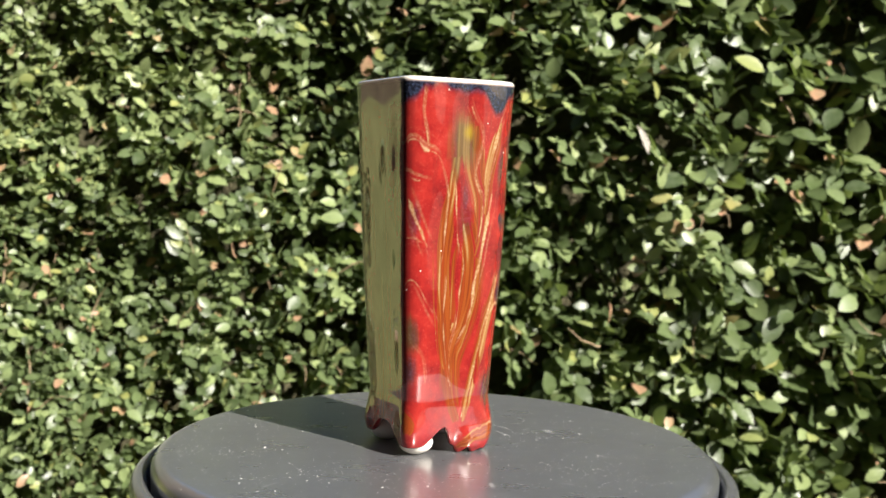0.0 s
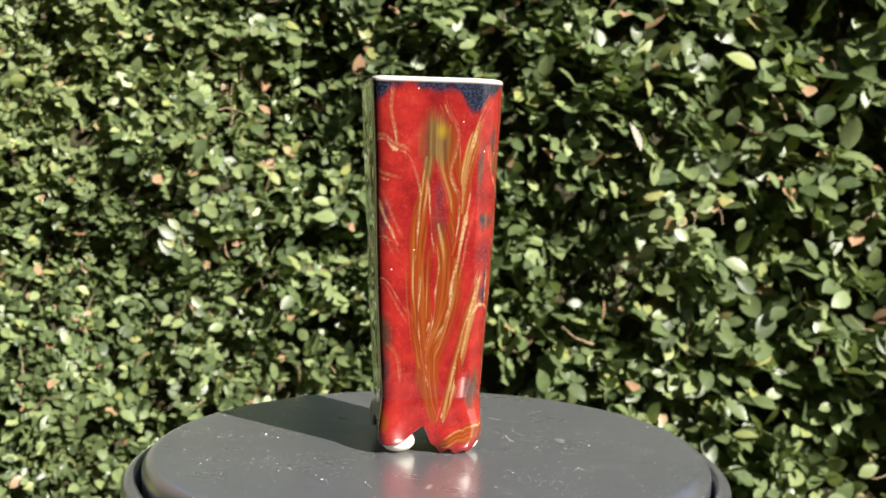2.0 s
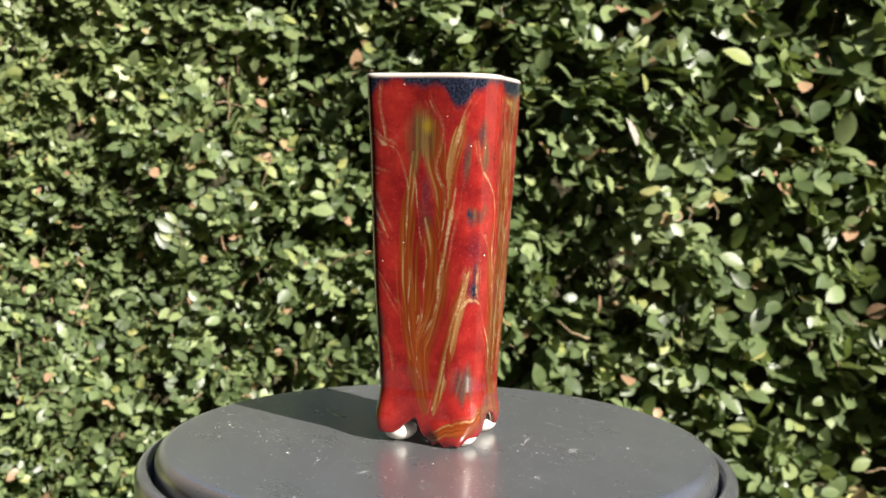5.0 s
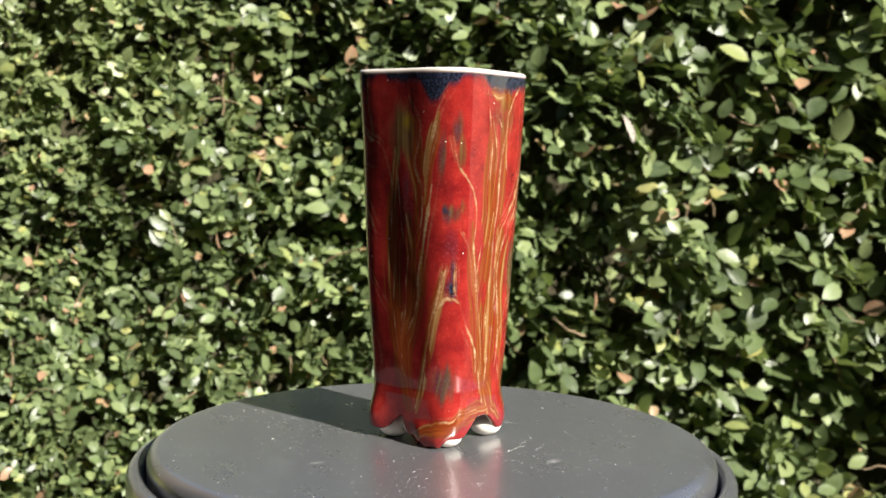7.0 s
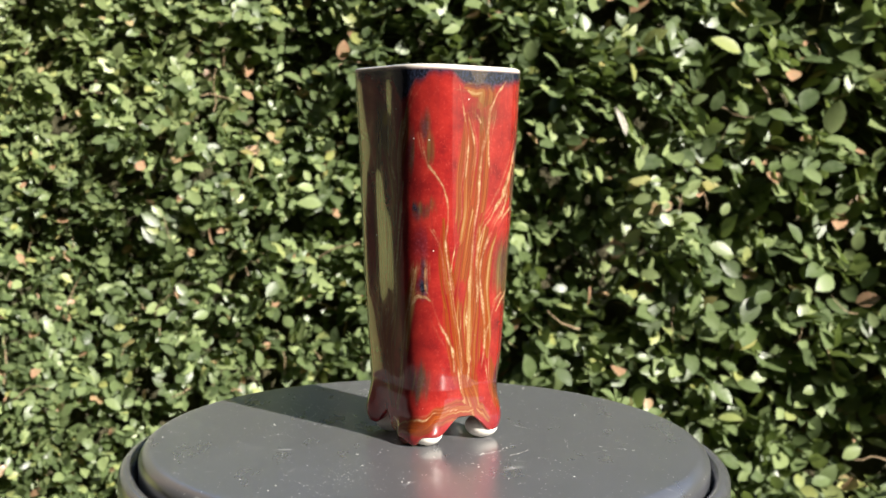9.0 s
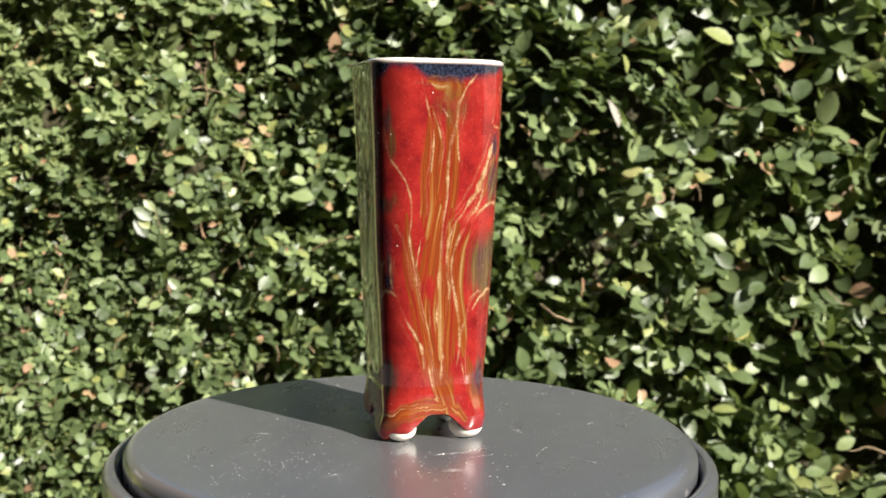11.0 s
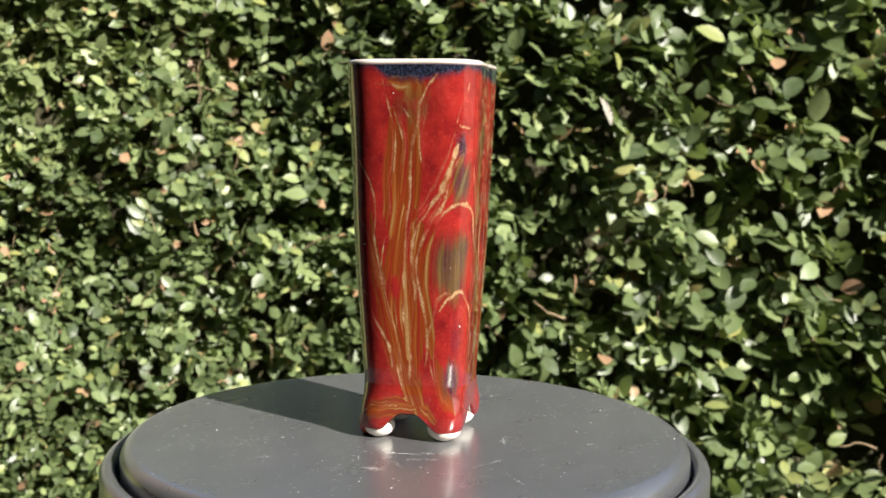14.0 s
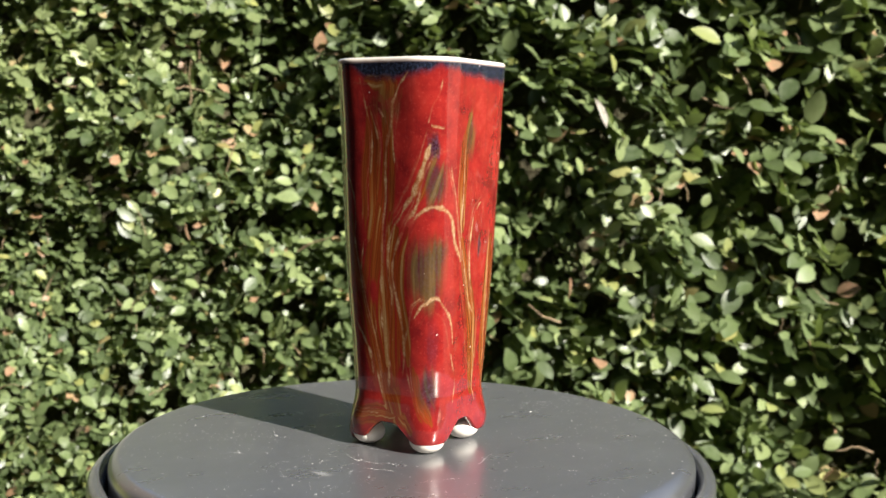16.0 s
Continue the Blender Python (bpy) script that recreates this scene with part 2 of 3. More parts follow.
def dust():
    """White specks and rubbed marks on the plate."""
    rng = np.random.default_rng(19)
    verts, faces = [], []

    def put(*args):
        v, f = flake(rng, *args)
        n = len(verts)
        verts.extend(v)
        faces.extend([tuple(q + n for q in face) for face in f])

    nests = [(rng.uniform(0.03, 0.09), rng.uniform(0, math.tau)) for _ in range(16)]
    for i in range(1100):
        if i % 2:
            r, a = 0.094 * math.sqrt(rng.uniform(0.05, 1)), rng.uniform(0, math.tau)
            x, y = r * math.cos(a), r * math.sin(a)
        else:
            r, a = nests[int(rng.integers(0, 16))]
            x, y = r * math.cos(a) + rng.normal(0, 0.009), r * math.sin(a) + rng.normal(0, 0.006)
        if math.hypot(x, y) < 0.0945:
            put(x, y, float(np.exp(rng.normal(-9.15, 0.45))), rng.uniform(1, 1.6), rng.uniform(0, math.tau))
    # rubbed scratches, each a row of fine flakes
    for x0, y0, x1, y1, n in SCRATCHES:
        turn = math.atan2(y1 - y0, x1 - x0)
        for k in range(n):
            t = rng.uniform(0, 1)
            put(x0 + (x1 - x0) * t + rng.normal(0, 0.0003), y0 + (y1 - y0) * t + rng.normal(0, 0.0003), rng.uniform(0.00004, 0.00011), rng.uniform(2, 5), turn + rng.normal(0, 0.25))
    ob = mesh_object("dust", verts, faces, DUST, plate, "white dust specks and rubbed scratches", smooth=False)
    return tagged(ob, kind="stuff")


SCRATCHES = ((0.0198, 0.0337, 0.0274, 0.0265, 30), (0.0273, 0.0151, 0.0203, 0.0256, 34), (-0.0159, 0.0309, -0.0071, 0.0386, 26), (0.0221, 0.0214, 0.0113, 0.0330, 18), (0.0034, 0.0491, 0.0186, 0.0470, 16), (0.0149, 0.0576, 0.0204, 0.0691, 16), (-0.030, -0.040, -0.012, -0.046, 20))
dust()
stand = mesh_object("stand", *turned([(0.001, GROUND), (0.16, GROUND), (0.16, GROUND + 0.03), (0.035, GROUND + 0.06), (0.035, -0.075),
                                      (0.075, -0.055), (0.075, -0.0502), (0.001, -0.0502)], 48), WOOD)
tagged(stand, "weathered wooden stand under the turntable", "stand")

# ---- vase ----
HEIGHT = 0.1275
PROFILE_Z = (0.0, 0.0025, 0.005, 0.008, 0.011, 0.015, 0.019, 0.024, 0.032, 0.057, 0.087, 0.107, 0.1275)
PROFILE_W = (0.0160, 0.0178, 0.0188, 0.0191, 0.0188, 0.0182, 0.0179, 0.0182, 0.0187, 0.0202, 0.0215, 0.0223, 0.0231)
FINE_Z = np.linspace(-0.004, 0.1315, 543)
FINE_W = np.convolve(np.pad(np.interp(FINE_Z, PROFILE_Z, PROFILE_W), 7, "edge"), np.hanning(17)[1:-1] / np.hanning(17).sum(), "valid")
CORNERS = (0.58, 0.54, 0.28, 0.17, 0.58)
AROUND, ROWS = 640, 360


def rounded_square(s):
    """The point at s (0 to 4) round a square of half width 1 whose corners, at whole numbers, are rounded each by its own radius, and its outward way."""
    side = np.floor(s).astype(int) % 4
    r0, r1 = np.array(CORNERS)[side], np.array(CORNERS)[side + 1]
    b0, b1, straight = r0 * math.pi / 4, r1 * math.pi / 4, 2 - r0 - r1
    d = (s - np.floor(s)) * (b0 + b1 + straight)
    first, last = d < b0, d > b0 + straight
    a = np.where(first, (d - b0) / r0, np.where(last, (d - b0 - straight) / r1, 0))
    r = np.where(last, r1, r0)
    x = 1 - r + r * np.cos(a)
    y = np.where(first, -1 + r0 + r0 * np.sin(a), np.where(last, 1 - r1 + r1 * np.sin(a), -1 + r0 + d - b0))
    nx, ny = np.cos(a), np.sin(a)
    c, q = np.array((1, 0, -1, 0))[side], np.array((0, 1, 0, -1))[side]
    return c * x - q * y, q * x + c * y, c * nx - q * ny, q * nx + c * ny


def lattice(x, y, seed, wrap=0):
    """Smooth random values between 0 and 1; wrap: the count of cells after which they begin again in x."""
    xi, yi = np.floor(x).astype(np.int64), np.floor(y).astype(np.int64)
    fx, fy = x - xi, y - yi
    fx, fy = fx * fx * (3 - 2 * fx), fy * fy * (3 - 2 * fy)

    def h(a, b):
        v = np.sin((a % wrap if wrap else a) * 127.1 + b * 311.7 + seed * 74.7) * 43758.5453
        return v - np.floor(v)
    return (h(xi, yi) * (1 - fx) + h(xi + 1, yi) * fx) * (1 - fy) + (h(xi, yi + 1) * (1 - fx) + h(xi + 1, yi + 1) * fx) * fy


def fractal(x, y, seed, octaves=4, wrap=0):
    return sum(lattice(x * 2 ** o, y * 2 ** o, seed + o, wrap * 2 ** o) * 0.5 ** (o + 1) for o in range(octaves)) / (1 - 0.5 ** octaves)


def around(s, z, cells, tall, seed, octaves=4):
    """Random values that close round the vase: cells a side, tall cells a metre."""
    return fractal(s * cells, z * tall, seed, octaves, 4 * cells)


def step(x, lo, hi):
    t = np.clip((x - lo) / (hi - lo), 0, 1)
    return t * t * (3 - 2 * t)


SIDE = 40.0  # millimetres to a side of the vase


def flowing(points, per=4):
    """A smooth line through (s, millimetres) points."""
    p = np.array(points, float)
    p = np.concatenate([[2 * p[0] - p[1]], p, [2 * p[-1] - p[-2]]])
    out = []
    for a, b, c, d in zip(p, p[1:], p[2:], p[3:]):
        for t in np.arange(per) / per:
            out.append(0.5 * (2 * b + (c - a) * t + (2 * a - 5 * b + 4 * c - d) * t * t + (3 * b - a - 3 * c + d) * t ** 3))
    return np.array(out + [p[-2]])


def track(s, z, points, reach):
    """The places within reach of a flowing line: their numbers, how far they lie from it, on which side, and how far along it."""
    p = flowing(points) / (1, SIDE)
    mid, zz = p[:, 0].mean(), z * 1000 / SIDE
    ds = (s - mid + 2) % 4 - 2 + mid
    pick = np.nonzero((ds > p[:, 0].min() - reach) & (ds < p[:, 0].max() + reach) & (zz > p[:, 1].min() - reach) & (zz < p[:, 1].max() + reach))[0]
    ds, zz = ds[pick], zz[pick]
    best, side, along, gone = np.full(ds.shape, 9.0), 0 * ds, 0 * ds, 0.0
    for (a0, b0), (a1, b1) in zip(p, p[1:]):
        e, g = a1 - a0, b1 - b0
        length = math.hypot(e, g) + 1e-6
        t = np.clip(((ds - a0) * e + (zz - b0) * g) / length ** 2, 0, 1)
        dx, dz = ds - a0 - t * e, zz - b0 - t * g
        d = np.hypot(dx, dz)
        near = d < best
        side = np.where(near, (dx * g - dz * e) / length, side)
        along = np.where(near, gone + t * length, along)
        best = np.minimum(best, d)
        gone += length
    return pick, best, side, along, gone


def soft(d, width, feather):
    return 1 - step(d, width * (1 - feather), width * (1 + feather))


def blob(s, z, s0, mm, rs, rz, feather=0.6):
    ds = (s - s0 + 2) % 4 - 2
    return 1 - step(np.hypot(ds / rs, (z * 1000 - mm) / rz), 1 - feather, 1 + feather)


# runs of glaze: places round the vase (in sides) and up it (in millimetres), then the width in millimetres
CREAM_A = (
    ((3.12, 122), (3.11, 116), (3.15, 110), (3.17, 104), 0.5),
    ((2.98, 106), (3.07, 107), (3.17, 104), 1.3),
    ((2.99, 95), (3.09, 94), 1.2),
    ((2.99, 88), (3.05, 82), (3.10, 78), (3.18, 72), 1.2),
    ((2.98, 74), (3.07, 74), (3.18, 72), 0.8),
    ((2.94, 58), (3.05, 60), (3.15, 56), (3.22, 52), (3.28, 47), 0.7),
    ((2.99, 42), (3.08, 38), (3.16, 34), (3.18, 27), 0.6),
    ((3.17, 104), (3.27, 100), (3.33, 94), (3.35, 87), (3.34, 77), (3.33, 68), (3.29, 60), 0.5),
    ((3.56, 119), (3.60, 115), (3.66, 110), (3.65, 105), (3.60, 98), (3.62, 94), (3.69, 87), (3.69, 80), (3.66, 74), 0.7),
)
CREAM_A_LOW = (
    ((3.92, 120), (3.86, 116), (3.81, 111), (3.79, 105), (3.76, 100), (3.72, 94), (3.71, 86), 0.7),
    ((3.79, 89), (3.77, 82), (3.73, 74), (3.69, 65), (3.65, 58), (3.64, 50), (3.57, 44), (3.51, 40), 1),
    ((3.93, 61), (3.88, 52), (3.83, 44), (3.78, 38), (3.72, 30), (3.66, 20), (3.60, 13), 0.8),
    ((3.42, 94), (3.44, 84), (3.48, 73), (3.54, 66), (3.51, 55), (3.47, 44), (3.43, 34), (3.46, 24), 0.4),
    ((3.38, 60), (3.36, 48), (3.39, 34), (3.44, 25), 0.4),
)
OCHRE_A = (
    ((3.56, 79), (3.61, 70), (3.62, 60), (3.60, 51), (3.52, 42), (3.45, 32), (3.48, 21), (3.54, 13), 3.2),
    ((3.39, 96), (3.34, 80), (3.33, 66), (3.35, 50), (3.40, 34), (3.48, 21), 2),
    ((3.62, 111), (3.62, 98), (3.69, 88), (3.69, 77), (3.65, 68), 2),
    ((3.83, 112), (3.77, 101), (3.73, 92), (3.72, 82), 1.4),
    ((3.91, 60), (3.84, 48), (3.75, 35), (3.67, 23), (3.62, 12), 1.6),
    ((3.48, 73), (3.47, 60), (3.45, 48), 1.2),
    ((2.90, 14), (3.00, 11), (2.96, 8), 1.5),
)
CREAM_B = (
    ((3.97, 104), (4.02, 97), (4.12, 91), (4.20, 86), (4.22, 78), (4.20, 71), (4.23, 63), (4.27, 53), 0.6),
    ((3.90, 60), (3.88, 53), (3.84, 46), (3.77, 40), 0.9),
    ((0.00, 61), (0.01, 53), (0.07, 50), (0.12, 45), (0.21, 39), (0.31, 32), (0.35, 24), 0.8),
    ((3.88, 47), (3.93, 50), (3.98, 50), (4.06, 50), 1.2),
    ((0.31, 120), (0.36, 111), (0.41, 104), (0.40, 94), (0.36, 86), (0.35, 77), 0.5),
    ((0.52, 113), (0.57, 106), (0.55, 101), (0.53, 94), (0.53, 83), (0.50, 73), (0.48, 62), (0.47, 52), (0.47, 42), (0.53, 31), (0.53, 20), 0.8),
    ((0.75, 122), (0.68, 119), (0.61, 114), (0.60, 108), (0.55, 101), 0.7),
    ((0.36, 111), (0.46, 112), (0.53, 109), 0.8),
    ((0.36, 50), (0.39, 42), (0.39, 37), (0.46, 24), 0.5),
)
CREAM_B_LOW = (
    ((0.94, 100), (0.90, 95), (0.84, 88), (0.78, 83), (0.70, 79), 1.3),
    ((0.70, 79), (0.61, 74), (0.56, 68), (0.55, 59), (0.59, 52), (0.56, 44), (0.54, 33), (0.58, 24), 0.9),
    ((0.08, 74), (0.19, 66), (0.26, 53), 0.6),
    ((0.29, 68), (0.26, 58), (0.30, 48), (0.38, 37), (0.43, 25), (0.50, 15), 0.4),
    ((0.88, 52), (0.79, 50), (0.75, 43), (0.72, 35), (0.70, 28), 0.8),
    ((0.35, 32), (0.40, 24), (0.45, 18), 0.6),
    ((3.65, 5), (3.92, 10), (4.15, 12), (4.39, 13), 0.5),
)
OCHRE_B = (
    ((0.39, 111), (0.41, 101), (0.38, 91), (0.38, 80), (0.34, 70), 2),
    ((0.49, 78), (0.44, 68), (0.41, 60), (0.35, 45), (0.42, 32), (0.56, 18), (0.62, 11), 3.6),
    ((0.55, 110), (0.55, 98), (0.53, 86), (0.50, 76), (0.50, 62), (0.52, 47), (0.53, 31), 2.6),
    ((0.18, 77), (0.20, 63), (0.28, 48), (0.36, 32), (0.48, 18), 1.8),
    ((0.65, 74), (0.60, 62), (0.59, 50), (0.58, 36), (0.58, 23), 2.4),
    ((3.59, 3), (3.96, 8), (4.30, 12), (4.62, 12), (4.79, 8), 2),
    ((0.38, 120), (0.55, 120), (0.56, 115), 2),
    ((3.90, 58), (3.86, 49), (3.77, 37), (3.74, 25), 1),
)
CREAM_C = (
    ((1.04, 120), (1.01, 115), (0.95, 111), (0.92, 106), 0.5),
    ((0.95, 106), (1.06, 106), 0.8),
    ((1.08, 98), (1.00, 98), (0.93, 94), (0.88, 89), (0.82, 80), (0.72, 74), (0.65, 68), (0.60, 61), (0.64, 51), (0.70, 42), (0.72, 30), (0.78, 22), (0.83, 16), 0.9),
    ((0.81, 77), (0.89, 80), (0.99, 82), (1.08, 80), (1.17, 76), (1.23, 68), (1.32, 63), 1.1),
    ((0.82, 46), (0.88, 49), (0.97, 52), (1.03, 53), (1.10, 50), (1.20, 44), (1.24, 36), 1),
    ((0.77, 33), (0.81, 22), (0.91, 13), 0.4),
)
CREAM_C_LOW = (
    ((1.34, 104), (1.34, 94), (1.33, 83), (1.31, 73), (1.38, 62), (1.47, 52), (1.64, 42), (1.68, 31), (1.68, 20), (1.73, 14), 0.5),
    ((1.61, 82), (1.52, 77), (1.47, 68), (1.50, 58), (1.61, 47), 0.6),
    ((1.79, 72), (1.80, 59), (1.83, 46), (1.86, 32), (1.92, 19), 0.5),
    ((1.15, 92), (1.21, 83), (1.27, 73), (1.33, 64), 0.5),
    ((0.42, 109), (0.47, 102), (0.45, 94), 0.4),
    ((0.64, 112), (0.61, 102), (0.64, 94), 0.4),
    ((1.22, 32), (1.31, 23), (1.28, 16), 0.4),
)
OCHRE_C = (
    ((1.39, 110), (1.34, 103), (1.33, 92), (1.32, 83), (1.33, 73), 1.5),
    ((1.34, 70), (1.43, 58), (1.55, 44), (1.59, 32), (1.66, 18), 2.2),
    ((1.83, 69), (1.82, 56), (1.85, 43), (1.89, 30), (1.93, 19), 2.4),
    ((0.76, 74), (0.68, 66), (0.66, 54), (0.70, 42), (0.76, 29), 1.6),
    ((0.97, 98), (0.90, 90), (0.83, 83), 1.6),
    ((0.82, 29), (0.88, 18), (1.00, 10), 1.4),
)
CREAM_D = (((2.2, 116), (2.3, 80), (2.24, 40), 0.5), ((2.7, 116), (2.6, 80), (2.66, 30), 0.5), ((2.05, 90), (2.12, 60), 0.5))
OCHRE_D = (((2.46, 110), (2.5, 60), (2.46, 8), 3.0), ((2.8, 90), (2.7, 40), (2.72, 8), 1.6))
# pools: place, half sizes (in sides and millimetres), share of olive and of blue-black
POOLS_A = ((3.48, 107, 0.12, 8, 1.0, 0.1), (3.42, 101, 0.06, 6, 0.8, 0.1), (3.51, 88, 0.035, 4, 0.1, 0.55), (3.52, 81, 0.06, 6, 0.15, 0.3),
           (3.03, 42, 0.07, 5, 0.7, 0.3), (3.0, 30, 0.06, 5, 0.3, 0.7), (3.05, 80, 0.05, 6, 0.1, 0.45), (3.88, 98, 0.035, 6, 0.6, 0.4),
           (3.93, 80, 0.04, 3, 0.3, 0.5), (2.5, 70, 0.15, 20, 0.7, 0.2))
POOLS_B = ((0.01, 108, 0.045, 4, 0.5, 0.5), (0.05, 100, 0.035, 5, 0.7, 0.1), (3.99, 81, 0.09, 2.2, 0.7, 0.2), (3.92, 81, 0.035, 1.6, 0.1, 0.9),
           (3.98, 54.5, 0.04, 4.0, 0.0, 1.0), (3.98, 61, 0.025, 4, 0.1, 0.7), (3.97, 69, 0.05, 6, 0.0, 0.3), (3.93, 23, 0.10, 5, 0.7, 0.5))
POOLS_C = ((0.98, 100, 0.045, 3.5, 0.3, 0.8), (1.0, 89, 0.085, 6.5, 0.9, 0.35), (0.93, 61, 0.15, 9, 1.1, 0.25), (1.02, 65, 0.09, 5, 0.9, 0.35),
           (1.0, 56, 0.05, 3, 0.5, 0.3), (0.98, 22, 0.075, 6.5, 0.7, 0.6), (1.4, 104, 0.05, 6, 0.9, 0.1), (1.62, 66, 0.03, 3, 0.3, 0.7), (1.0, 38, 0.05, 7, 0.0, 0.25),
           (0.55, 113, 0.12, 6, 0.45, 0.0))


def glaze(s, z):
    """The masks of the glaze's colours at places round and up the vase."""
    s2 = s + (around(s, z, 6, 45, 3, 3) - 0.5) * 0.045
    z2 = z + (around(s, z, 8, 60, 9, 3) - 0.5) * 0.004
    m = {}
    ochre, best = 0 * s, np.full(s.shape, 9.0)
    thread = around(s, z, 26, 24, 21, 3)
    for k, (*pts, w) in enumerate(OCHRE_A + OCHRE_B + OCHRE_C + OCHRE_D):
        w = w / SIDE
        pick, d, side, along, length = track(s2, z2, pts, 2.6 * w)
        streak = fractal(side * 48 + k * 3.7, along * 1.1, 21, 3)
        end = along / length
        wide = w * (0.3 + 0.7 * np.clip(np.minimum(end * 4, (1 - end) * 5), 0, 1))
        ochre[pick] = np.maximum(ochre[pick], step(soft(d, wide * 1.5, 0.7) + (streak - 0.5) * 0.8, 0.25, 0.70))
        near = d / w < best[pick]
        thread[pick] = np.where(near, streak, thread[pick])
        best[pick] = np.minimum(best[pick], d / w)
    m["thread"] = thread
    ochre = ochre * (1 - np.maximum(blob(s2, z2, 0.38, 53, 0.045, 4.0, 0.4), blob(s2, z2, 3.49, 62, 0.03, 12, 0.5)))
    m["ochre"] = np.clip(ochre * (0.70 + 0.4 * step(thread, 0.22, 0.45)), 0, 1)
    olive, blue = 0 * s, 0 * s
    s4, z4 = s2 + (around(s, z, 30, 26, 81, 3) - 0.5) * 0.05, z2 + (around(s, z, 34, 40, 87, 2) - 0.5) * 0.005
    for *at, green, dark in POOLS_A + POOLS_B + POOLS_C:
        here = blob(s4, z4, *at, 0.65)
        olive, blue = np.maximum(olive, here * green), np.maximum(blue, here * dark)
    m["olive"] = np.clip(olive * (0.75 + 0.4 * step(thread, 0.3, 0.62)), 0, 0.9)
    # blue-black under the rim
    edge = 123.6 - 1.4 * step(around(s, z * 0, 3, 1, 31, 3), 0.34, 0.66)
    deep = np.maximum.reduce([blob(s, z * 0 + 0.1, at, 100, wide, 9, 0.8) * drop for at, wide, drop in
                              ((3.81, 0.09, 7.0), (2.97, 0.10, 3.0), (0.62, 0.28, 2.4), (2.5, 0.3, 4.0), (1.7, 0.35, 2.2), (3.92, 0.07, 2.0))])
    clear = np.maximum.reduce([blob(s, z * 0 + 0.1, at, 100, wide, 9, 0.5) for at, wide in ((3.42, 0.22), (0.15, 0.12), (1.08, 0.12))])
    edge = edge - deep + clear * 1.6
    m["blue"] = np.maximum(blue, step(z2 * 1000, edge - 1.9, edge + 1.6))
    cream = 0 * s
    for k, (*pts, w) in enumerate(CREAM_A + CREAM_A_LOW + CREAM_B + CREAM_B_LOW + CREAM_C + CREAM_C_LOW + CREAM_D):
        w = w / SIDE
        pick, d, side, along, length = track(s2, z2, pts, 5 * w)
        vary = fractal(along * 7 + k * 5.3, along * 0, 61, 3)
        end = np.clip(np.minimum(along, length - along) / 0.06, 0, 1)
        line = soft(np.abs(d + (fractal(along * 16 + k, along * 0, 65, 2) - 0.5) * w * 0.6), w * (0.18 + 0.44 * vary) * (0.4 + 0.6 * end), 0.8)
        line = np.maximum(line * np.clip((0.5 if w > 0.024 else 0.08) + 0.9 * step(vary, 0.28, 0.78), 0, 1), soft(d, w * 2.4, 0.7) * step(fractal(side * 55 + k, along * 1.6, 91, 2), 0.66, 0.85) * 0.3)
        cream[pick] = np.maximum(cream[pick], line)
    cream = np.maximum(cream, m["ochre"] * step(thread, 0.74, 0.88) * 0.4)
    m["cream"] = np.clip(cream * (0.55 + 0.5 * step(around(s, z, 40, 90, 41, 2), 0.15, 0.5)), 0, 0.92)
    m["yellow"] = blob(s2, z2, 3.54, 110, 0.035, 2.4, 0.9) * 0.6
    rim = step(z * 1000, 125.6, 126.6)
    m["bare"] = np.clip(rim, 0, 1)
    for key in ("blue", "olive", "ochre", "cream", "yellow"):
        m[key] = m[key] * (1 - rim)
    return m


def sole(s):
    """How high the glazed edge ends between and on the four feet."""
    u = np.abs((s + 0.5) % 1 - 0.5)
    z = 0.0037 + 0.0062 * step(u, 0.15, 0.44)
    near = np.abs((s + 2 - 3.71) % 4 - 2)
    return z - (z - 0.0003) * (1 - step(near, 0.17, 0.29)) * (0.86 + 0.14 * np.cos(s * 40))


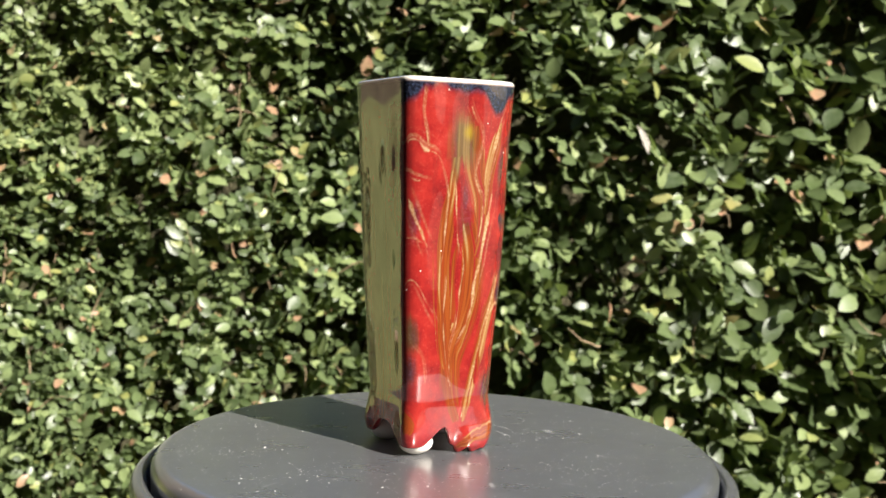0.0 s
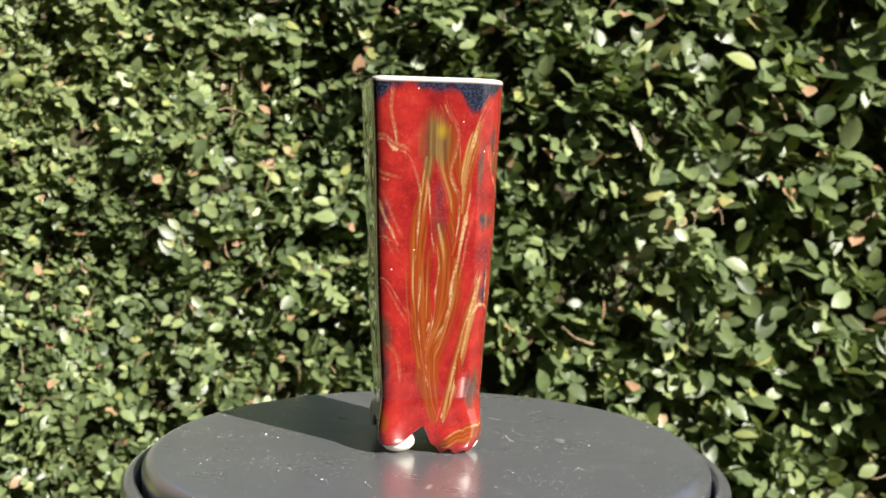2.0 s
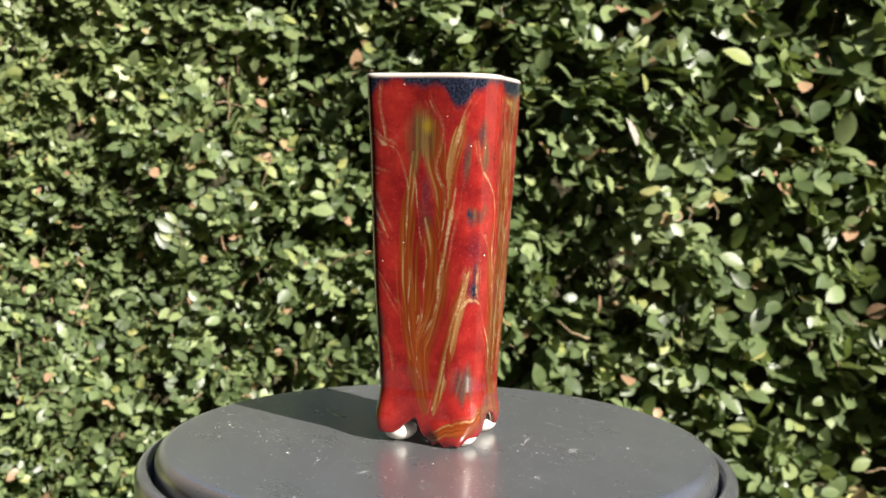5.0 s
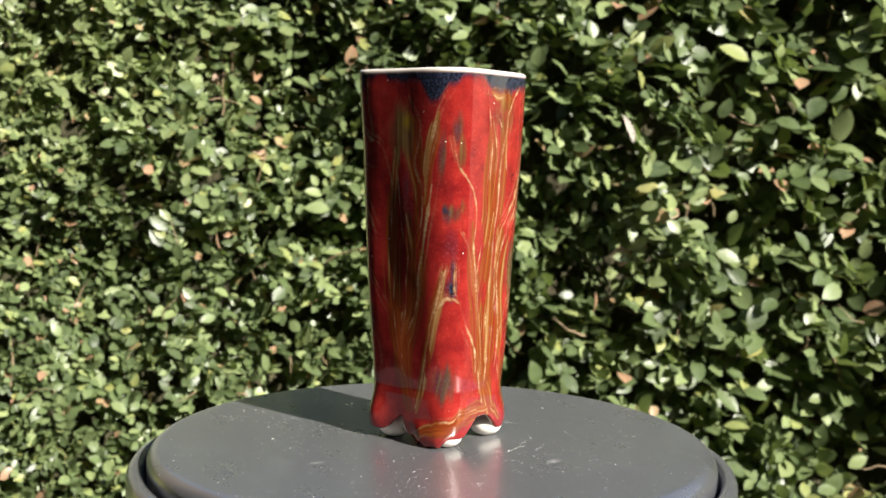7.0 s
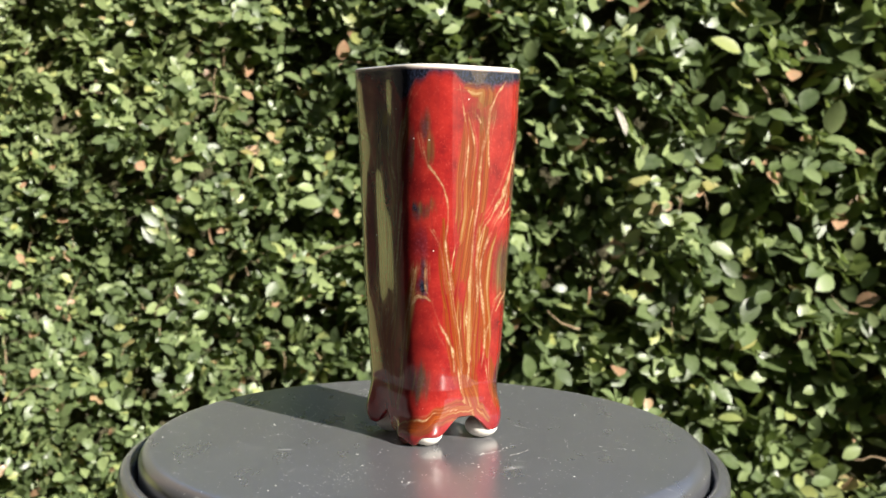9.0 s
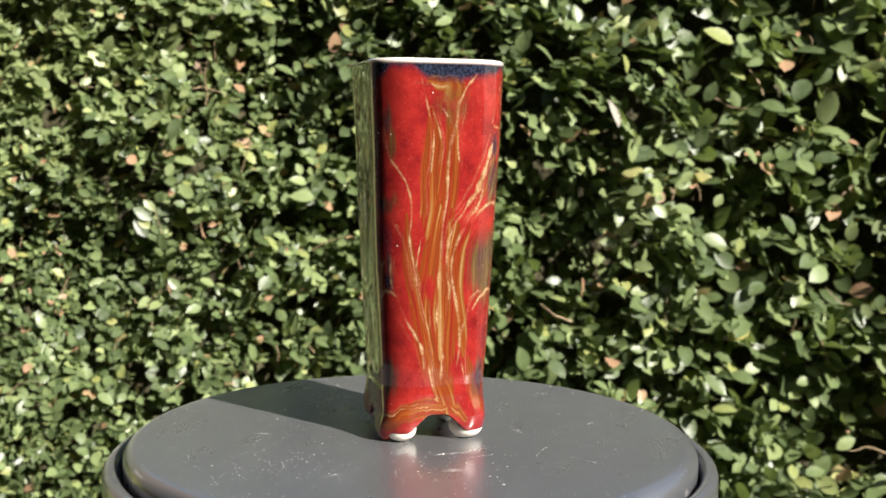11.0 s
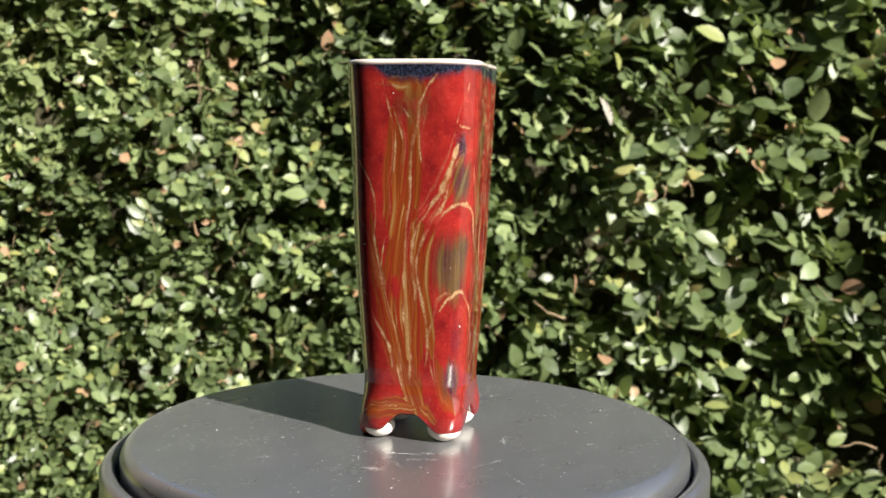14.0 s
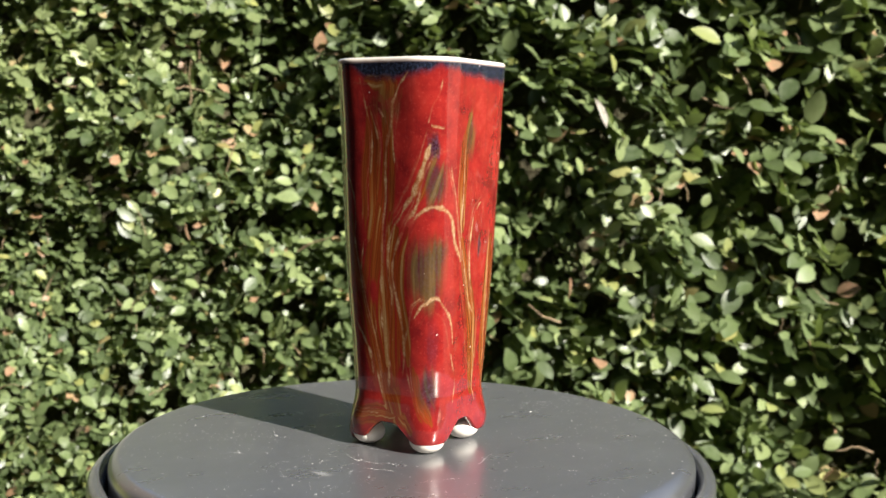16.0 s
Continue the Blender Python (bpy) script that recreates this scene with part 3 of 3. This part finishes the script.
def vase():
    thing = new("vase")
    tagged(thing, "tall square tapered vase with glossy red drip glaze on white feet", "vase")
    s = np.arange(AROUND) * 4.0 / AROUND
    x, y, _, _ = rounded_square(s)
    window = np.hanning(45) / np.hanning(45).sum()
    x, y = (np.convolve(np.concatenate([c[-22:], c, c[:22]]), window, "valid") for c in (x, y))
    tx, ty = np.roll(x, -1) - np.roll(x, 1), np.roll(y, -1) - np.roll(y, 1)
    nx, ny = ty / np.hypot(tx, ty), -tx / np.hypot(tx, ty)
    low = sole(s)
    corner = 1 - np.abs((s + 0.5) % 1 - 0.5) * 2
    near = 1 - step(np.abs((s + 2 - 3.78) % 4 - 2), 0.08, 0.26)

    def ring(z, inset=0.0):
        w = np.interp(z, FINE_Z, FINE_W)
        foot = step(0.018 - z, 0.0, 0.010) * (step(corner, 0.40, 1.0) * 0.0014 - 0.0010)
        foot = foot + near * step(0.010 - z, 0.0, 0.010) * 0.0026
        wave = (around(s, z, 3, 30, 51, 2) - 0.5) * 0.0008
        return np.stack([x * w + nx * (foot + wave - inset), y * w + ny * (foot + wave - inset), z], 1)

    t = np.linspace(0, 1, ROWS) ** 1.15
    outer = [low + (HEIGHT - 0.0012 - low) * k for k in t]
    rings = [ring(z) for z in outer]
    lip = [(HEIGHT - 0.0012 + 0.0012 * math.sin(a), 0.0012 * (1 - math.cos(a))) for a in np.linspace(0.3, math.pi / 2, 5)]
    rings += [ring(0 * s + z, i) for z, i in lip]
    rings += [ring(0 * s + HEIGHT - 0.0012, 0.0026)] + [ring(0 * s + z, 0.0034) for z in np.linspace(HEIGHT - 0.004, 0.018, 14)]
    heights = outer + [0 * s + z for z, _ in lip] + [0 * s + HEIGHT] * 1 + [0 * s + 0.124] * 14
    under = [ring(low - 0.0004, 0.0022), ring(low - 0.0006, 0.0010)] + [ring(low * 0 + 0.0122, 0.0046)]
    rings = [under[2], under[0], under[1]] + rings
    heights = [low * 0 + 0.01] * 3 + heights
    verts = np.concatenate(rings)
    ss = np.tile(s, len(rings))
    masks = glaze(ss, np.concatenate(heights))
    n = AROUND
    k = np.arange(n)
    k2 = (k + 1) % n
    faces = []
    for j in range(len(rings) - 1):
        faces += np.stack([j * n + k, j * n + k2, (j + 1) * n + k2, (j + 1) * n + k], 1).tolist()
    faces.append(tuple(reversed(range(n))))
    faces.append(tuple(range((len(rings) - 1) * n, len(rings) * n)))
    body = mesh_object("body", verts, faces, GLAZE, thing, "glossy red body with ochre, cream and blue-black runs")
    for key, values in masks.items():
        body.data.attributes.new(key, "FLOAT", "POINT").data.foreach_set("value", values.astype(np.float32))
    # white porcelain feet
    for cx, cy, size in ((1, -1, 0.0054), (1, 1, 0.0058), (-1, 1, 0.0058), (-1, -1, 0.0060)):
        prof = [(size * math.cos(a), 0.0040 + 0.0040 * math.sin(a)) for a in np.linspace(-math.pi / 2 + 0.25, math.pi / 2 - 0.2, 12)]
        d = prof[0][1]
        v, f = turned([(r, z - d) for r, z in prof], 28)
        in_x = 0.0114
        mesh_object("foot", [(a + cx * in_x, b + cy * in_x, c) for a, b, c in v], f, PORCELAIN, thing, "white unglazed porcelain foot")
    return thing


VASE_AT = (-0.0025, 0.0037)
VASE_TURN = 30.5
pot = vase()


# ---- hedge ----
def leaf_shape(length, width, fold, curl):
    """A pointed oval leaf along +x, folded at its midrib."""
    v, f = [], []
    stops = ((0.0, 0.04), (0.14, 0.62), (0.36, 0.98), (0.60, 0.96), (0.82, 0.62), (1.0, 0.05))
    for p, w in stops:
        z = -curl * p * p * length
        v += [(p * length, 0, z), (p * length, w * width / 2, z + fold * w * width / 2), (p * length, -w * width / 2, z + fold * w * width / 2)]
    for j in range(len(stops) - 1):
        a, b = 3 * j, 3 * j + 3
        f += [(a, b, b + 1, a + 1), (a, a + 2, b + 2, b)]
    return np.array(v), f


LEAVES = [leaf_shape(0.019, 0.0125, 0.22, 0.12), leaf_shape(0.022, 0.0135, 0.15, 0.2), leaf_shape(0.016, 0.0115, 0.3, 0.08), leaf_shape(0.025, 0.0145, 0.18, 0.16)]


# swells (out of the face, negative) and hollows of the hedge: x, z, depth, half width, half height
SWELLS = ((-0.35, -0.01, 0.055, 0.08, 0.09), (-0.19, 0.16, 0.055, 0.06, 0.06), (-0.24, 0.01, -0.030, 0.05, 0.07), (0.08, 0.20, -0.025, 0.09, 0.07), (0.19, 0.14, -0.014, 0.05, 0.06),
          (0.33, 0.0, 0.022, 0.03, 0.06), (0.38, 0.24, 0.018, 0.06, 0.03), (0.38, -0.20, 0.045, 0.13, 0.10), (0.24, 0.04, -0.020, 0.05, 0.05))


def hedge_front(x, z):
    """How far the hedge's clipped face stands from its plane."""
    big = min(0.0, x + 0.12) * 0.28 + noise.noise((x * 4.0, z * 4.0, 5.3)) * 0.020 + noise.noise((x * 11.0, z * 11.0, 8.7)) * 0.026
    return big + sum(d * math.exp(-((x - cx) / rx) ** 2 - ((z - cz) / rz) ** 2) for cx, cz, d, rx, rz in SWELLS)


def leaf_scale(x):
    """Leaves grow larger towards +x."""
    return 0.94 + 0.32 * max(-1.0, min(1.0, x / 0.42))


TOP = 0.37  # height of the clipped top


def hedge():
    rng = np.random.default_rng(7)
    thing = new("hedge")
    thing.location = (0, 0.822, GROUND)
    tagged(thing, "dense clipped evergreen hedge with small oval green leaves", "hedge")
    verts, faces, own, lit_leaves = [], [], [], []
    count = 0

    def sprig(x, z, fine, depth=None):
        nonlocal count
        y = hedge_front(x, z) + rng.exponential(0.028) * (leaf_scale(x) if fine else 1.5) - 0.012 if depth is None else depth
        way = Vector((rng.normal(0, 0.75), -0.55 + rng.normal(0, 0.35), 0.45 + rng.normal(0, 0.55))).normalized()
        side = way.cross(Vector((rng.normal(0, 0.4), -0.5, 0.9))).normalized()
        up = side.cross(way)
        pairs = int(rng.integers(2, 5))
        gap = rng.uniform(0.009, 0.014) * leaf_scale(x)
        scale0 = rng.uniform(0.75, 1.2) * leaf_scale(x)
        at = Vector((x, y, z)) - way * gap * pairs
        for i in range(pairs + 1):
            for sgn in ((1, -1) if i < pairs else (0,)):
                ax = (way * rng.uniform(0.2, 0.8) + side * sgn * rng.uniform(0.6, 1.1) + up * rng.normal(0.1, 0.25)).normalized()
                nrm = (up + Vector((0.25 + rng.normal(0, 0.35), -0.50 + rng.normal(0, 0.4), rng.normal(0.35, 0.35)))).normalized()
                by = nrm.cross(ax).normalized()
                nz = ax.cross(by)
                v, f = LEAVES[int(rng.integers(0, 4))]
                k = scale0 * rng.uniform(0.75, 1.15) * (1.0 if fine else 1.5)
                m = np.array((ax, by, nz))
                p = np.array(at + way * gap * i)
                pts = v * k @ m + p
                if fine and abs(p[0] - 0.02) < 0.36 and -0.14 < p[2] < 0.31 and p[1] < -0.022 and len(own) < 300:
                    own.append((pts, f))
                # paler leaves at upper left and far right: stronger sunlight put into colour
                elif fine and rng.uniform() < 0.8 * step(-p[0], 0.10, 0.34) * step(p[2], 0.0, 0.15) + 0.3 * step(p[0], 0.36, 0.46):
                    lit_leaves.append((pts, f))
                else:
                    verts.append(pts)
                    faces.extend([tuple(q + count for q in face) for face in f])
                    count += len(pts)

    for _ in range(16000):
        x = rng.uniform(-0.78, 0.78)
        if rng.uniform() < 0.32 / leaf_scale(x) ** 2:
            sprig(x, rng.uniform(-0.50, TOP), True)
    for _ in range(1700):
        x, z = rng.uniform(-0.83, 2.8), rng.uniform(GROUND, TOP)
        if not (abs(x) < 0.76 and -0.48 < z < TOP):
            sprig(x, z, False)
    for _ in range(1500):
        sprig(rng.uniform(-0.85, 2.9), TOP + rng.uniform(-0.01, 0.05), False, rng.uniform(0.0, 0.72))
    for _ in range(900):
        sprig(rng.uniform(-0.85, 2.9), rng.uniform(GROUND, TOP), False, 0.72 + rng.uniform(-0.01, 0.03))
    for _ in range(420):
        sprig((-0.87, 2.92)[int(rng.integers(0, 2))] + rng.normal(0, 0.015), rng.uniform(GROUND, TOP), False, rng.uniform(0.0, 0.72))
    allv = np.concatenate(verts)
    allv[:, 2] -= GROUND
    foliage = mesh_object("foliage", allv, faces, LEAF, thing, "small glossy oval leaves")
    tagged(foliage, kind="stuff")
    # leaves paled to imitate the hedge's brighter lit parts
    lit_v = np.concatenate([pts for pts, _ in lit_leaves])
    lit_v[:, 2] -= GROUND
    stride = len(lit_leaves[0][0])
    lit_f = [tuple(q + k * stride for q in face) for k, (_, f) in enumerate(lit_leaves) for face in f]
    tagged(mesh_object("young_foliage", lit_v, lit_f, YOUNG_AND_LIT, thing, "paler yellowish leaves, coloured as the brighter lit part of the hedge"), kind="stuff")
    for pts, f in own:
        c = pts.mean(0)
        ob = mesh_object("leaf", pts - c, f, LEAF, thing)
        ob.location = (c[0], c[1], c[2] - GROUND)
    # dark sheet behind the leaves: the hedge's inner shade put into its colour
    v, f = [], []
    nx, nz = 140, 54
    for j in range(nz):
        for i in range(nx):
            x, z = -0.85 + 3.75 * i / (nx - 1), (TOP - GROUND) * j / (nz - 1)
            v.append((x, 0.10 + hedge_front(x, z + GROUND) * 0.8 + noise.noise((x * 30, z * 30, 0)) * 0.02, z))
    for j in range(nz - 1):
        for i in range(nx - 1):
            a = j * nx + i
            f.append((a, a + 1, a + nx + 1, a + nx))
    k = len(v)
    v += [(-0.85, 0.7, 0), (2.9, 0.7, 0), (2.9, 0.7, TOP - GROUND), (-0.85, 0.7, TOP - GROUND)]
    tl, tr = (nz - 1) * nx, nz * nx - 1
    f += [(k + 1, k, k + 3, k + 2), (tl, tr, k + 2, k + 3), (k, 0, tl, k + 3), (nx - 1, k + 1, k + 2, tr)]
    mesh_object("shade_sheet", v, f, HEDGE_SHADE, thing, "dark sheet coloured as the shade inside the hedge")
    # twigs
    for k in range(230):
        x, z = rng.uniform(-0.6, 0.6) if k % 2 else rng.uniform(-0.6, 0.0), rng.uniform(-0.32, 0.36)
        p = Vector((x, hedge_front(x, z) + rng.uniform(-0.006, 0.045), z - GROUND))
        d = Vector((rng.normal(0, 0.6), rng.normal(-0.15, 0.3), rng.normal(0.7, 0.5))).normalized()
        pts, r = [], rng.uniform(0.0005, 0.0013)
        for i in range(7):
            pts.append(p.copy())
            d = (d + Vector(rng.normal(0, 0.22, 3))).normalized()
            p = p + d * rng.uniform(0.005, 0.011)
        tv, tf = [], []
        for i, q in enumerate(pts):
            e = (pts[min(i + 1, 6)] - pts[max(i - 1, 0)]).normalized()
            a = e.orthogonal().normalized()
            b = e.cross(a)
            rr = r * (1 - 0.1 * i)
            tv += [q + (a * math.cos(h) + b * math.sin(h)) * rr for h in (0, 1.257, 2.513, 3.77, 5.027)]
        for i in range(6):
            tf += [(5 * i + h, 5 * i + (h + 1) % 5, 5 * i + 5 + (h + 1) % 5, 5 * i + 5 + h) for h in range(5)]
        mesh_object("twig", tv, tf, TWIG, thing)
    # young pale leaves in one tuft, and a bleached dead leaf
    for _ in range(46):
        v, f = LEAVES[int(rng.integers(0, 4))]
        x, z = rng.normal(0.230, 0.038), rng.normal(0.038, 0.034)
        ax = Vector((rng.normal(0, 0.8), rng.normal(-0.3, 0.3), rng.normal(0.2, 0.6))).normalized()
        nrm = Vector((0.45 + rng.normal(0, 0.3), -0.7, 0.5 + rng.normal(0, 0.3))).normalized()
        by = nrm.cross(ax).normalized()
        pts = v * rng.uniform(0.7, 1.1) @ np.array((ax, by, ax.cross(by)))
        ob = mesh_object("leaf", pts, f, YOUNG_AND_LIT, thing, "pale young leaf")
        ob.location = (x, hedge_front(x, z) - 0.018 - rng.uniform(0, 0.02), z - GROUND)
    v, f = leaf_shape(0.031, 0.009, 0.6, 0.1)
    ax, nrm = Vector((-0.34, -0.1, 0.93)).normalized(), Vector((0.5, -0.8, 0.2)).normalized()
    by = nrm.cross(ax).normalized()
    ob = mesh_object("dead_leaf", v @ np.array((ax, by, ax.cross(by))), f, BLEACHED, thing, "bleached white dead leaf")
    ob.location = (0.192, hedge_front(0.19, 0.12) - 0.035, 0.113 - GROUND)
    return thing


hedge()


# ---- what moves ----
def motions():
    """The plate and the vase on it turn clockwise at an even pace."""
    steps = [(0, -1.1), (4, -39.3), (8, -77.4), (12, -115.3), (16, -152.7)]
    walk(plate, [(t, pose(0, 0, 0, 0, 0, a)) for t, a in steps])
    walk(pot, [(t, pose(0, 0, 0, 0, 0, a) @ pose(*VASE_AT, 0, 0, 0, VASE_TURN)) for t, a in steps])


motions()
